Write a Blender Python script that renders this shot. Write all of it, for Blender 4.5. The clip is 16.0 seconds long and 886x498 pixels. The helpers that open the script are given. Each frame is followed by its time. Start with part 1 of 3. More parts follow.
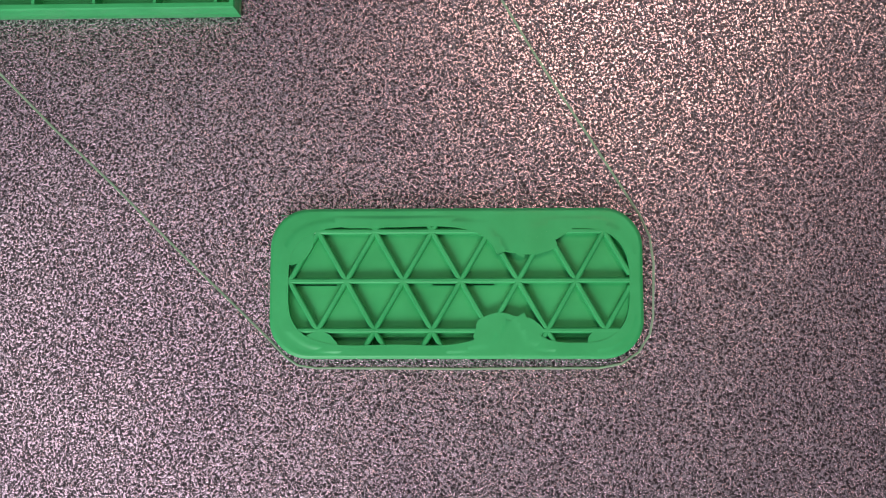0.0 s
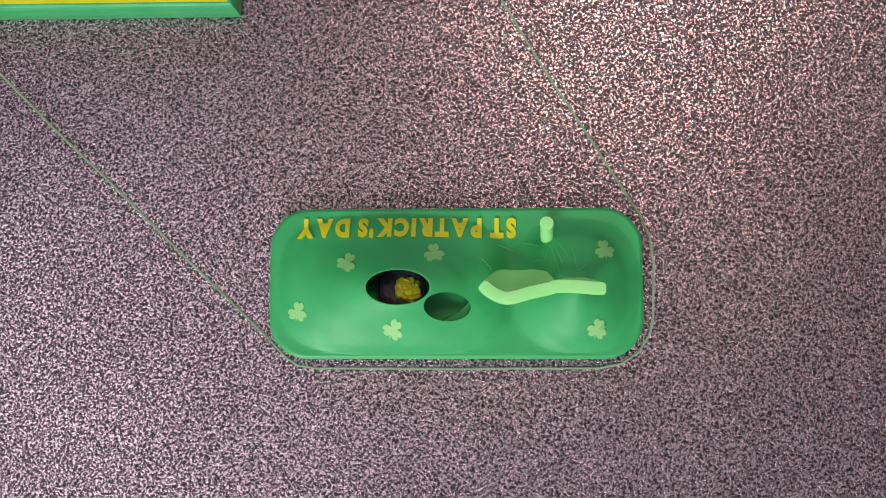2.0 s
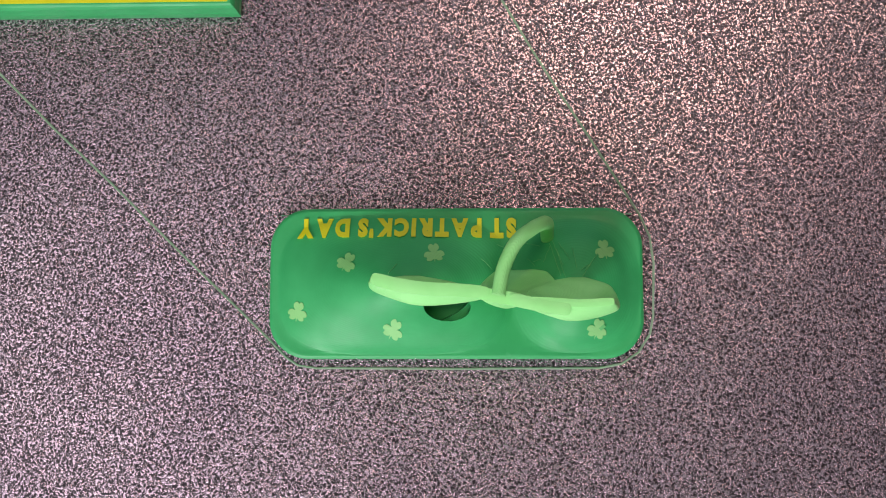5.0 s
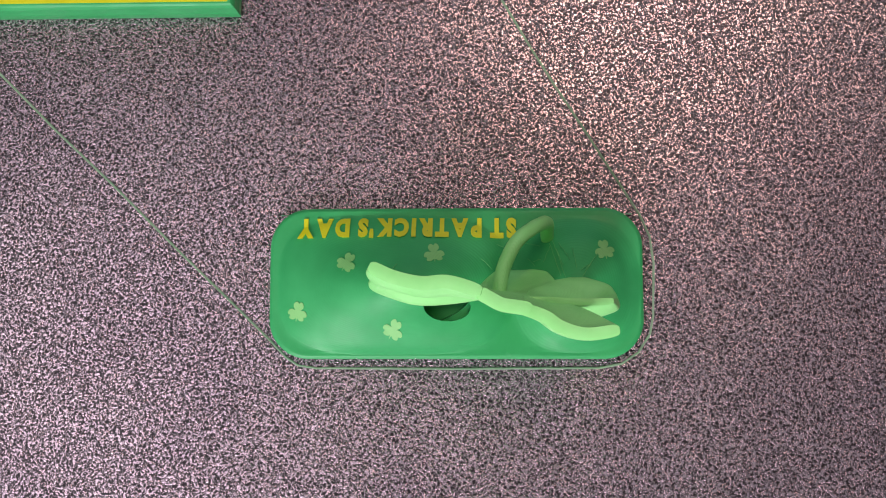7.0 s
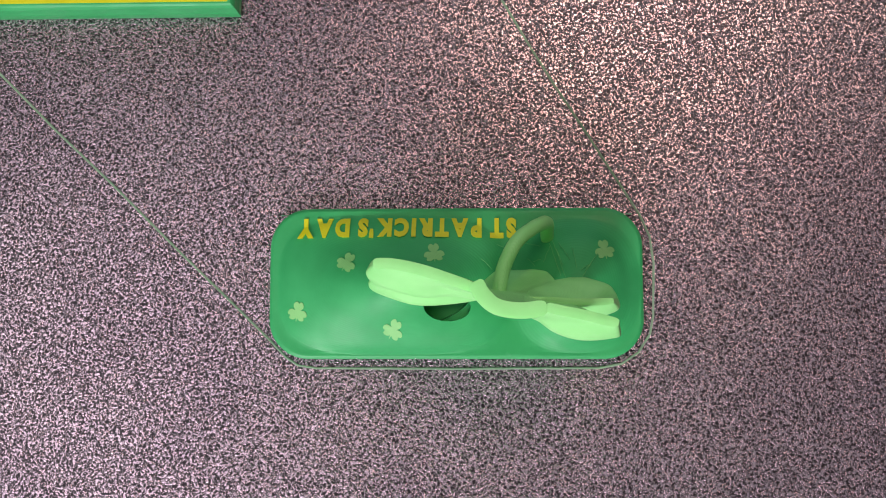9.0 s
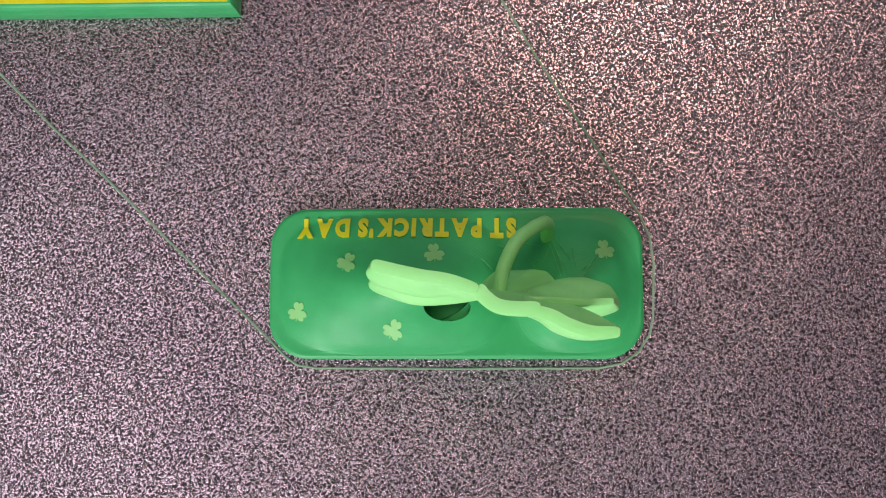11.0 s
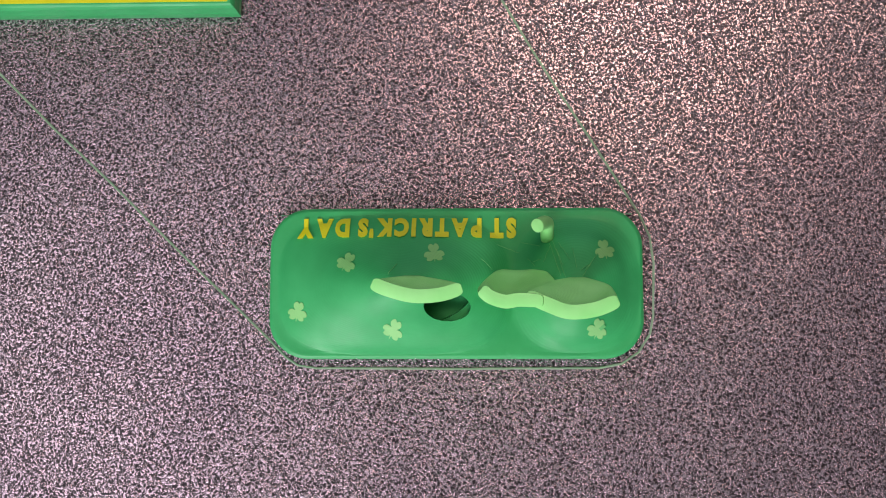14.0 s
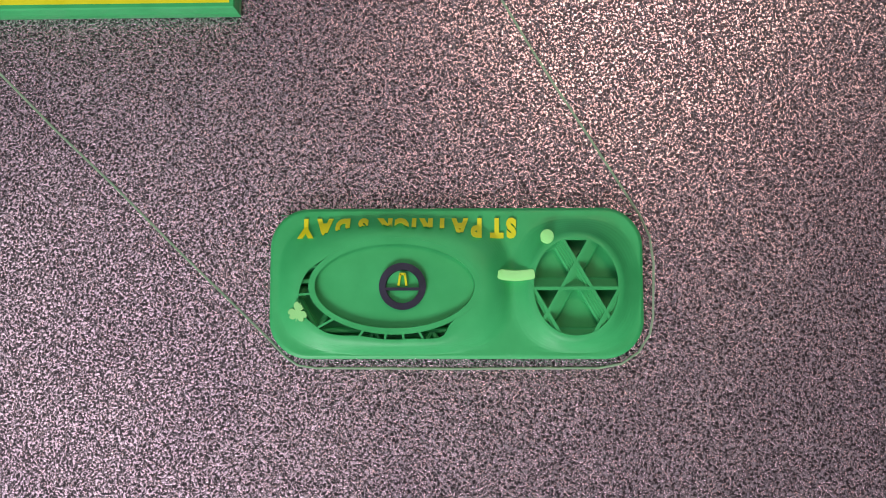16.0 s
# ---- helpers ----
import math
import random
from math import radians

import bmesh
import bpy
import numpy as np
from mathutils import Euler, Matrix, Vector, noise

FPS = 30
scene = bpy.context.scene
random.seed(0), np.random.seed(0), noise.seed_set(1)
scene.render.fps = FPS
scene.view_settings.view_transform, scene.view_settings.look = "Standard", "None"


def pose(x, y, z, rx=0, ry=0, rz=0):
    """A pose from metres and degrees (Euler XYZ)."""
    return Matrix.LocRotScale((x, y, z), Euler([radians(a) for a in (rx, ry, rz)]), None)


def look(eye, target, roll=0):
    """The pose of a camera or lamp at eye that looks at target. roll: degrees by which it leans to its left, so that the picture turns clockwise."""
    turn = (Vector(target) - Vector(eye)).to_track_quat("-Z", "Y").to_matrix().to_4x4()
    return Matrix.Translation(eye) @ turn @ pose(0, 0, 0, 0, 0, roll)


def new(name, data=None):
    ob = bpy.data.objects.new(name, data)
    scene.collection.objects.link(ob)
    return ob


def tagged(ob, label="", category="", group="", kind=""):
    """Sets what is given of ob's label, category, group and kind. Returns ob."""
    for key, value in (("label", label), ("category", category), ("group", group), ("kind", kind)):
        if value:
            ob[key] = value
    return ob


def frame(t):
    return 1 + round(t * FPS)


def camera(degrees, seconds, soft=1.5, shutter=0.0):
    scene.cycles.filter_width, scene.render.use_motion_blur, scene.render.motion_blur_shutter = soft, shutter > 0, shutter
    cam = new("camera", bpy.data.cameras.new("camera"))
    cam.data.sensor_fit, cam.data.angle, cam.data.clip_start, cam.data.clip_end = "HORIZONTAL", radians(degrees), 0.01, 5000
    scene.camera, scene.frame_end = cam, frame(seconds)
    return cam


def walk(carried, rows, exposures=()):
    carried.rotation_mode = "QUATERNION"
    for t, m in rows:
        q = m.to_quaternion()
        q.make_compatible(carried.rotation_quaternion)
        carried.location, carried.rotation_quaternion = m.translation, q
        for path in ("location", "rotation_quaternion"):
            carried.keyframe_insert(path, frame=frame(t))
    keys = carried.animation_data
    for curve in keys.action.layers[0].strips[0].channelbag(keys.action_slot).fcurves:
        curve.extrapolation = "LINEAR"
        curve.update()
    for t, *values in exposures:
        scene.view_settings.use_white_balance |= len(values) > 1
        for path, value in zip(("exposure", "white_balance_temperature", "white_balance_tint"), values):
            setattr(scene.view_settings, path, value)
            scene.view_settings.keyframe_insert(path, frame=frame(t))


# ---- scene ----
MM = 0.001
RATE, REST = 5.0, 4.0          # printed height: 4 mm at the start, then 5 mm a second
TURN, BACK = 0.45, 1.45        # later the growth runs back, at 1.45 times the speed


def height(s):
    return REST + RATE * s


# ---- camera ----
cam = camera(45.0, 16.0, soft=1.0)
STAND = pose(0.00591, -0.02016, 0.26099, 6.30, 1.985, 0)
walk(cam, [(0, STAND), (16, STAND)])

# ---- world and lamps ----
world = bpy.data.worlds.new("world")
scene.world = world
world.use_nodes = True
world.node_tree.nodes["Background"].inputs[0].default_value = (0.75, 0.8, 1.0, 1)
world.node_tree.nodes["Background"].inputs[1].default_value = 0.25
scene.view_settings.exposure = 0.0


def lamp(name, eye, target, size, watts, colour, size_y=None):
    data = bpy.data.lights.new(name, "AREA")
    data.energy, data.color, data.size = watts, colour, size
    if size_y:
        data.shape, data.size_y = "RECTANGLE", size_y
    ob = new(name, data)
    ob.matrix_world = look(eye, target)
    return ob


lamp("window_light", (-0.21, -0.70, 0.465), (0, 0, 0), 0.5, 10.7, (0.97, 0.99, 1.0), 0.38)
lamp("warm_lamp", (0.145, 0.315, 0.66), (0.04, 0.07, 0), 0.20, 1.2, (1.0, 0.79, 0.58))
lamp("side_light", (-0.36, -0.06, 0.60), (0, 0, 0), 0.42, 0.7, (0.95, 0.97, 1.0))
# added unseen bluish fill: lifts the leaf backs, gives back slopes their sheen
lamp("back_fill", (0.08, 0.72, 0.30), (0, 0, 0.01), 0.65, 0.85, (0.50, 0.88, 1.0), 0.30)


# ---- materials ----
def material(name):
    m = bpy.data.materials.new(name)
    m.use_nodes = True
    t = m.node_tree
    return m, t, t.nodes["Principled BSDF"]


def node(t, kind, **values):
    n = t.nodes.new(kind)
    for key, value in values.items():
        n.inputs[key].default_value = value
    return n


def ramp(t, source, stops):
    n = t.nodes.new("ShaderNodeValToRGB")
    n.color_ramp.elements[0].position, n.color_ramp.elements[0].color = stops[0][0], (*stops[0][1], 1)
    n.color_ramp.elements[1].position, n.color_ramp.elements[1].color = stops[-1][0], (*stops[-1][1], 1)
    for p, c in stops[1:-1]:
        n.color_ramp.elements.new(p).color = (*c, 1)
    t.links.new(source, n.inputs[0])
    return n


def plastic(name, dark, light, rough, layer=0.22, relief=0.25):
    """Printed plastic: fine layer lines stacked in height, slight blotches of tone."""
    m, t, b = material(name)
    place = t.nodes.new("ShaderNodeNewGeometry")
    blot = node(t, "ShaderNodeTexNoise", Scale=140.0, Detail=3.0)
    t.links.new(place.outputs["Position"], blot.inputs["Vector"])
    tone = ramp(t, blot.outputs["Fac"], [(0.3, dark), (0.7, light)])
    t.links.new(tone.outputs[0], b.inputs["Base Color"])
    split = t.nodes.new("ShaderNodeSeparateXYZ")
    t.links.new(place.outputs["Position"], split.inputs[0])
    turns = t.nodes.new("ShaderNodeMath")
    turns.operation = "MULTIPLY"
    turns.inputs[1].default_value = 2 * math.pi / (layer * MM)
    t.links.new(split.outputs["Z"], turns.inputs[0])
    wave = t.nodes.new("ShaderNodeMath")
    wave.operation = "SINE"
    t.links.new(turns.outputs[0], wave.inputs[0])
    grain = node(t, "ShaderNodeTexNoise", Scale=900.0, Detail=4.0)
    t.links.new(place.outputs["Position"], grain.inputs["Vector"])
    both = t.nodes.new("ShaderNodeMath")
    both.operation = "MULTIPLY_ADD"
    both.inputs[1].default_value = 0.35
    t.links.new(wave.outputs[0], both.inputs[0])
    t.links.new(grain.outputs["Fac"], both.inputs[2])
    bump = node(t, "ShaderNodeBump", Strength=relief, Distance=0.0001)
    t.links.new(both.outputs[0], bump.inputs["Height"])
    t.links.new(bump.outputs[0], b.inputs["Normal"])
    cloud = node(t, "ShaderNodeTexNoise", Scale=75.0, Detail=4.0, Roughness=0.6)
    t.links.new(place.outputs["Position"], cloud.inputs["Vector"])
    gloss = t.nodes.new("ShaderNodeMapRange")
    for i, v in ((1, 0.3), (2, 0.7), (3, rough - 0.12), (4, rough + 0.14)):
        gloss.inputs[i].default_value = v
    t.links.new(cloud.outputs["Fac"], gloss.inputs[0])
    t.links.new(gloss.outputs[0], b.inputs["Roughness"])
    return m


GREEN = plastic("green_plastic", (0.036, 0.35, 0.112), (0.048, 0.41, 0.138), 0.46, layer=0.30, relief=0.18)
LIME = plastic("pale_lime_plastic", (0.31, 0.81, 0.26), (0.38, 0.87, 0.32), 0.46, relief=0.4)
GREEN.node_tree.nodes["Principled BSDF"].inputs["Specular IOR Level"].default_value = 0.38
INLAY = plastic("faded_lime_plastic", (0.22, 0.55, 0.18), (0.30, 0.64, 0.24), 0.5)
YELLOW = plastic("yellow_plastic", (0.66, 0.62, 0.008), (0.76, 0.71, 0.016), 0.45)
PURPLE = plastic("dark_purple_plastic", (0.009, 0.008, 0.024), (0.024, 0.018, 0.050), 0.5, relief=0.9)
MIST = plastic("milky_green_plastic", (0.12, 0.46, 0.16), (0.17, 0.55, 0.20), 0.5)
HAZE = plastic("dull_green_plastic", (0.21, 0.33, 0.21), (0.30, 0.41, 0.29), 0.85)
HAZE.node_tree.nodes["Principled BSDF"].inputs["Specular IOR Level"].default_value = 0.15


def bed_material():
    """Rough powder coating: fine wormy grains with a metallic glint, their light-and-dark speckle partly painted."""
    m, t, b = material("textured_bed_coating")
    place = t.nodes.new("ShaderNodeNewGeometry")
    grain = node(t, "ShaderNodeTexNoise", Scale=1750.0, Detail=1.5, Roughness=0.5, Distortion=0.9)
    fine = node(t, "ShaderNodeTexNoise", Scale=3400.0, Detail=1.0)
    broad = node(t, "ShaderNodeTexNoise", Scale=22.0, Detail=4.0)
    for n in (grain, fine, broad):
        t.links.new(place.outputs["Position"], n.inputs["Vector"])
    # lit grain tops and shaded gaps are put into the base colour
    tone = ramp(t, grain.outputs["Fac"], [(0.41, (0.080, 0.058, 0.069)), (0.50, (0.38, 0.287, 0.329)), (0.60, (0.77, 0.586, 0.67))])
    shade = ramp(t, broad.outputs["Fac"], [(0.3, (0.86, 0.84, 0.88)), (0.7, (1.0, 1.0, 1.0))])
    mix = t.nodes.new("ShaderNodeMix")
    mix.data_type, mix.blend_type = "RGBA", "MULTIPLY"
    mix.inputs[0].default_value = 1.0
    t.links.new(tone.outputs[0], mix.inputs[6])
    t.links.new(shade.outputs[0], mix.inputs[7])
    t.links.new(mix.outputs[2], b.inputs["Base Color"])
    flat = t.nodes.new("ShaderNodeMapRange")
    flat.interpolation_type = "SMOOTHSTEP"
    for i, v in ((1, 0.36), (2, 0.62), (3, 0.0), (4, 1.0)):
        flat.inputs[i].default_value = v
    t.links.new(grain.outputs["Fac"], flat.inputs[0])
    add = t.nodes.new("ShaderNodeMath")
    add.operation = "MULTIPLY_ADD"
    add.inputs[1].default_value = 0.45
    t.links.new(fine.outputs["Fac"], add.inputs[0])
    t.links.new(flat.outputs[0], add.inputs[2])
    bump = node(t, "ShaderNodeBump", Strength=1.0, Distance=0.000105)
    t.links.new(add.outputs[0], bump.inputs["Height"])
    t.links.new(bump.outputs[0], b.inputs["Normal"])
    b.inputs["Roughness"].default_value = 0.23
    b.inputs["Metallic"].default_value = 0.90
    return m


def plain(name, colour, rough):
    m, t, b = material(name)
    n = node(t, "ShaderNodeTexNoise", Scale=6.0, Detail=5.0)
    tone = ramp(t, n.outputs["Fac"], [(0.3, tuple(c * 0.88 for c in colour)), (0.7, colour)])
    t.links.new(tone.outputs[0], b.inputs["Base Color"])
    b.inputs["Roughness"].default_value = rough
    return m


BED = bed_material()
# dark grey, so that little light bounces back onto the print
PAINT = plain("wall_paint", (0.16, 0.16, 0.175), 0.8)
WOOD = plain("grey_desk", (0.22, 0.22, 0.23), 0.6)


# ---- mesh helpers ----
def mesh_part(name, verts, faces, mat, parent=None, label="", normals=None, angle=None):
    """One mesh object, given in millimetres, with smooth normals where they are given."""
    me = bpy.data.meshes.new(name)
    me.from_pydata([(v[0] * MM, v[1] * MM, v[2] * MM) for v in verts], [], faces)
    me.materials.append(mat)
    if normals is not None:
        me.polygons.foreach_set("use_smooth", [True] * len(me.polygons))
        me.normals_split_custom_set_from_vertices(normals)
    elif angle:
        me.polygons.foreach_set("use_smooth", [True] * len(me.polygons))
        me.set_sharp_from_angle(angle=radians(angle))
    ob = new(name, me)
    if parent:
        ob.parent = parent
    return tagged(ob, label)


class Soup:
    """Quads with a normal of their own at each corner."""

    def __init__(self):
        self.v, self.f, self.n = [], [], []

    def quad(self, points, toward, normals=None):
        p = [Vector(q) for q in points]
        flat = (p[2] - p[0]).cross(p[3] - p[1])
        if flat.length < 1e-7:
            return
        flat.normalize()
        order = list(range(4))
        if flat.dot(Vector(toward)) < 0:
            flat, order = -flat, order[::-1]
        base = len(self.v)
        for i in order:
            self.v.append(p[i])
            self.n.append(normals[i] if normals else flat)
        self.f.append((base, base + 1, base + 2, base + 3))

    def make(self, name, mat, parent, label=""):
        return mesh_part(name, self.v, self.f, mat, parent, label, self.n)


def box(soup, x0, y0, z0, x1, y1, z1):
    c = [(x0, y0), (x1, y0), (x1, y1), (x0, y1)]
    for i in range(4):
        a, b = c[i], c[(i + 1) % 4]
        soup.quad([(*a, z0), (*b, z0), (*b, z1), (*a, z1)], (b[1] - a[1], a[0] - b[0], 0))
    soup.quad([(*p, z1) for p in c], (0, 0, 1))
    soup.quad([(*p, z0) for p in c], (0, 0, -1))


def bar(soup, a, b, wide, z0, z1, ease=0.0):
    """An upright rib from a to b; ease: width of the slanted edge on both sides of its top."""
    d = Vector((b[0] - a[0], b[1] - a[1]))
    if d.length < 0.2:
        return
    n = Vector((-d.y, d.x)).normalized() * wide / 2
    c = [(a[0] + n.x, a[1] + n.y), (a[0] - n.x, a[1] - n.y), (b[0] - n.x, b[1] - n.y), (b[0] + n.x, b[1] + n.y)]
    zs = z1 - ease
    for i in range(4):
        p, q = c[i], c[(i + 1) % 4]
        soup.quad([(*p, z0), (*q, z0), (*q, zs), (*p, zs)], (q[1] - p[1], p[0] - q[0], 0))
    top = c
    if ease:
        k = n * (1 - 2 * ease / wide)
        up, away = Vector((0, 0, 1)), Vector((n.x, n.y, 0)).normalized()
        top = [(a[0] + k.x, a[1] + k.y), (a[0] - k.x, a[1] - k.y), (b[0] - k.x, b[1] - k.y), (b[0] + k.x, b[1] + k.y)]
        for i, j, w in ((0, 3, away), (1, 2, -away)):
            slant = (up + w).normalized()
            soup.quad([(*c[i], zs), (*c[j], zs), (*top[j], z1), (*top[i], z1)], slant, [(slant + w).normalized()] * 2 + [(slant + up).normalized()] * 2)
    soup.quad([(*p, z1) for p in top], (0, 0, 1))
    soup.quad([(*p, z0) for p in c], (0, 0, -1))


def glide(keys, values, s):
    """A smooth curve through values at keys."""
    keys, values = np.asarray(keys, float), np.asarray(values, float)
    s = min(max(s, keys[0]), keys[-1])
    i = min(max(int(np.searchsorted(keys, s)) - 1, 0), len(keys) - 2)
    h = keys[i + 1] - keys[i]
    u = (s - keys[i]) / h
    slope = (values[i + 1] - values[i]) / h
    m0 = slope if i == 0 else 0.5 * (slope + (values[i] - values[i - 1]) / (keys[i] - keys[i - 1]))
    m1 = slope if i == len(keys) - 2 else 0.5 * (slope + (values[i + 2] - values[i + 1]) / (keys[i + 2] - keys[i + 1]))
    return ((2 * u**3 - 3 * u**2 + 1) * values[i] + (u**3 - 2 * u**2 + u) * h * m0
            + (3 * u**2 - 2 * u**3) * values[i + 1] + (u**3 - u**2) * h * m1)


MOVES = []


def printed(ob, s, top):
    """ob is laid down s seconds into the print; until then it waits inside the bed."""
    MOVES.append((ob, s, -(top + 2.5) * MM))
    return ob


# ---- added room shell and bed ----
# walls and ceiling stay out of view; they only shape bounce and reflections
def room():
    def slab(name, lo, hi, mat, label):
        s = Soup()
        box(s, *[v * 1000 for v in lo], *[v * 1000 for v in hi])
        return tagged(s.make(name, mat, None), label, kind="structure")

    slab("floor", (-0.78, -0.78, -0.05), (0.78, 0.78, -0.014), WOOD, "plain grey surface under the printer bed")
    slab("wall_north", (-0.78, 0.75, -0.014), (0.78, 0.78, 0.98), PAINT, "plain dark grey unseen wall added round the bed")
    slab("wall_south", (-0.78, -0.78, -0.014), (0.78, -0.75, 0.98), PAINT, "plain dark grey unseen wall added round the bed")
    slab("wall_east", (0.75, -0.75, -0.014), (0.78, 0.75, 0.98), PAINT, "plain dark grey unseen wall added round the bed")
    slab("wall_west", (-0.78, -0.75, -0.014), (-0.75, 0.75, 0.98), PAINT, "plain dark grey unseen wall added round the bed")
    slab("ceiling", (-0.78, -0.78, 0.98), (0.78, 0.78, 1.0), PAINT, "plain dark grey unseen ceiling added over the bed")
    bed = tagged(new("printer_bed"), "purple-brown textured coated steel print bed plate", "print bed")
    s = Soup()
    box(s, -190, -150, -2, 190, 180, 0)
    s.make("coated_sheet", BED, bed, "purple-brown grainy coated steel sheet")
    s = Soup()
    box(s, -186, -146, -14, 186, 176, -2.004)
    s.make("heated_plate", WOOD, bed)


room()

# ---- the two hills ----
# seconds, centre x, centre y, half length, half depth, squareness
HILL_A = [
    (0, -14.9, -0.6, 28.11, 16.7, 3.4),
    (0.3, -14.6, -0.9, 26.32, 15.39, 2.7),
    (0.6, -14.1, -1.3, 23.62, 13.42, 2.25),
    (0.8, -13.6, -1.4, 21.52, 12.03, 2.1),
    (1, -13.4, -1.4, 19.44, 10.65, 2.1),
    (1.25, -13.2, -1.5, 16.69, 9.14, 2),
    (1.5, -13.1, -1.6, 14.1, 7.71, 2),
    (1.75, -13.0, -1.7, 11.02, 6.16, 2),
    (2, -12.9, -1.8, 8.09, 4.57, 2),
    (2.2, -12.7, -1.7, 5.46, 3.12, 2),
    (2.3, -12.9, -1.9, 3.76, 2.2, 2),
    (2.4, -12.9, -1.9, 1.68, 1.04, 2),
    (2.45, -12.8, -2.0, 0.06, 0.05, 2),
]
HILL_B = [
    (0, 28.9, -0.6, 15.34, 16.29, 2.7),
    (0.3, 28.9, -1.3, 12.55, 14.04, 2.1),
    (0.6, 28.9, -1.7, 10.47, 12.21, 2.05),
    (0.8, 28.9, -2.1, 8.69, 10.29, 2.1),
    (1, 28.8, -2.3, 6.92, 8.12, 2),
    (1.25, 28.7, -2.4, 4.37, 5.17, 2),
    (1.45, 28.6, -2.5, 2.24, 2.51, 2),
    (1.55, 28.6, -2.4, 1.05, 1.05, 2),
    (1.62, 28.5, -2.4, 0.07, 0.07, 2),
]
CAVE = [
    (0.3, -12.7, -1.3, 19.3, 10.12),
    (0.8, -12.3, -1.4, 18.85, 10.16),
    (1, -12.9, -1.3, 17.97, 9.59),
    (1.25, -13.4, -1.5, 14.97, 8.21),
    (1.5, -13.1, -1.5, 13.45, 7.12),
    (1.75, -13.0, -1.7, 10.36, 5.51),
    (2, -12.9, -1.8, 7.44, 4.05),
    (2.2, -12.5, -1.7, 4.94, 2.6),
    (2.3, -12.9, -1.9, 3.24, 1.56),
    (2.38, -12.9, -1.9, 0.78, 0.52),
    (2.45, -12.8, -2.0, 0.0, 0.0),
]
DOOR, DOOR_SIZE = (-1.8, -6.1), (5.46, 3.33)


class Rings:
    """Level lines of a hill, one for each height."""

    def __init__(self, keys):
        self.s = [k[0] for k in keys]
        self.cols = list(zip(*keys))
        self.end = self.s[-1]
        self.c0, self.c1 = keys[0][1:3], keys[-1][1:3]

    def centre(self, z):
        u = (z - REST) / (RATE * self.end)
        return Vector((self.c0[0] + u * (self.c1[0] - self.c0[0]), self.c0[1] + u * (self.c1[1] - self.c0[1])))

    def size(self, s):
        a, b = (max(float(glide(self.s, self.cols[i], s)), 0.01) for i in (3, 4))
        return a, b, float(np.interp(s, self.s, self.cols[5])) if len(self.cols) > 5 else 2.0

    def radius(self, s, th):
        a, b, n = self.size(s)
        return (abs(math.cos(th) / a) ** n + abs(math.sin(th) / b) ** n) ** (-1 / n)


A, B, C = Rings(HILL_A), Rings(HILL_B), Rings(CAVE)

LONG, DEEP, ROUND = 90.0, 36.4, 9.6      # the tray


def inset(x, y):
    """How far inside the tray's outline a point lies."""
    qx, qy = abs(x) - LONG / 2 + ROUND, abs(y) - DEEP / 2 + ROUND
    return ROUND - math.hypot(max(qx, 0), max(qy, 0)) - min(max(qx, qy), 0)


def tray_top(x, y):
    d = min(max(inset(x, y) / 0.9, 0), 1)
    return REST - 0.5 * (1 - d) ** 2


def hill_top(x, y):
    """Height of the finished surface."""
    best = tray_top(x, y)
    for hill in (A, B):
        lo, hi = 0.0, hill.end

        def within(s):
            c = hill.centre(height(s))
            r = math.hypot(x - c.x, y - c.y)
            return r <= hill.radius(s, math.atan2(y - c.y, x - c.x))

        if not within(0.0):
            continue
        for _ in range(14):
            mid = (lo + hi) / 2
            if within(mid):
                lo = mid
            else:
                hi = mid
        best = max(best, height(lo))
    return best


def slope_normal(x, y):
    e = 1.3 if inset(x, y) > 2.0 else 0.5
    return Vector((hill_top(x - e, y) - hill_top(x + e, y), hill_top(x, y - e) - hill_top(x, y + e), 2 * e)).normalized()


def door_hits(c, th):
    """Near and far distance at which a ray from c crosses the door's outline."""
    ox, oy = (c.x - DOOR[0]) / DOOR_SIZE[0], (c.y - DOOR[1]) / DOOR_SIZE[1]
    dx, dy = math.cos(th) / DOOR_SIZE[0], math.sin(th) / DOOR_SIZE[1]
    qa, qb, qc = dx * dx + dy * dy, ox * dx + oy * dy, ox * ox + oy * oy - 1
    root = qb * qb - qa * qc
    if root < 0 or -qb + math.sqrt(root) <= 0:
        return None
    return (-qb - math.sqrt(root)) / qa, (-qb + math.sqrt(root)) / qa


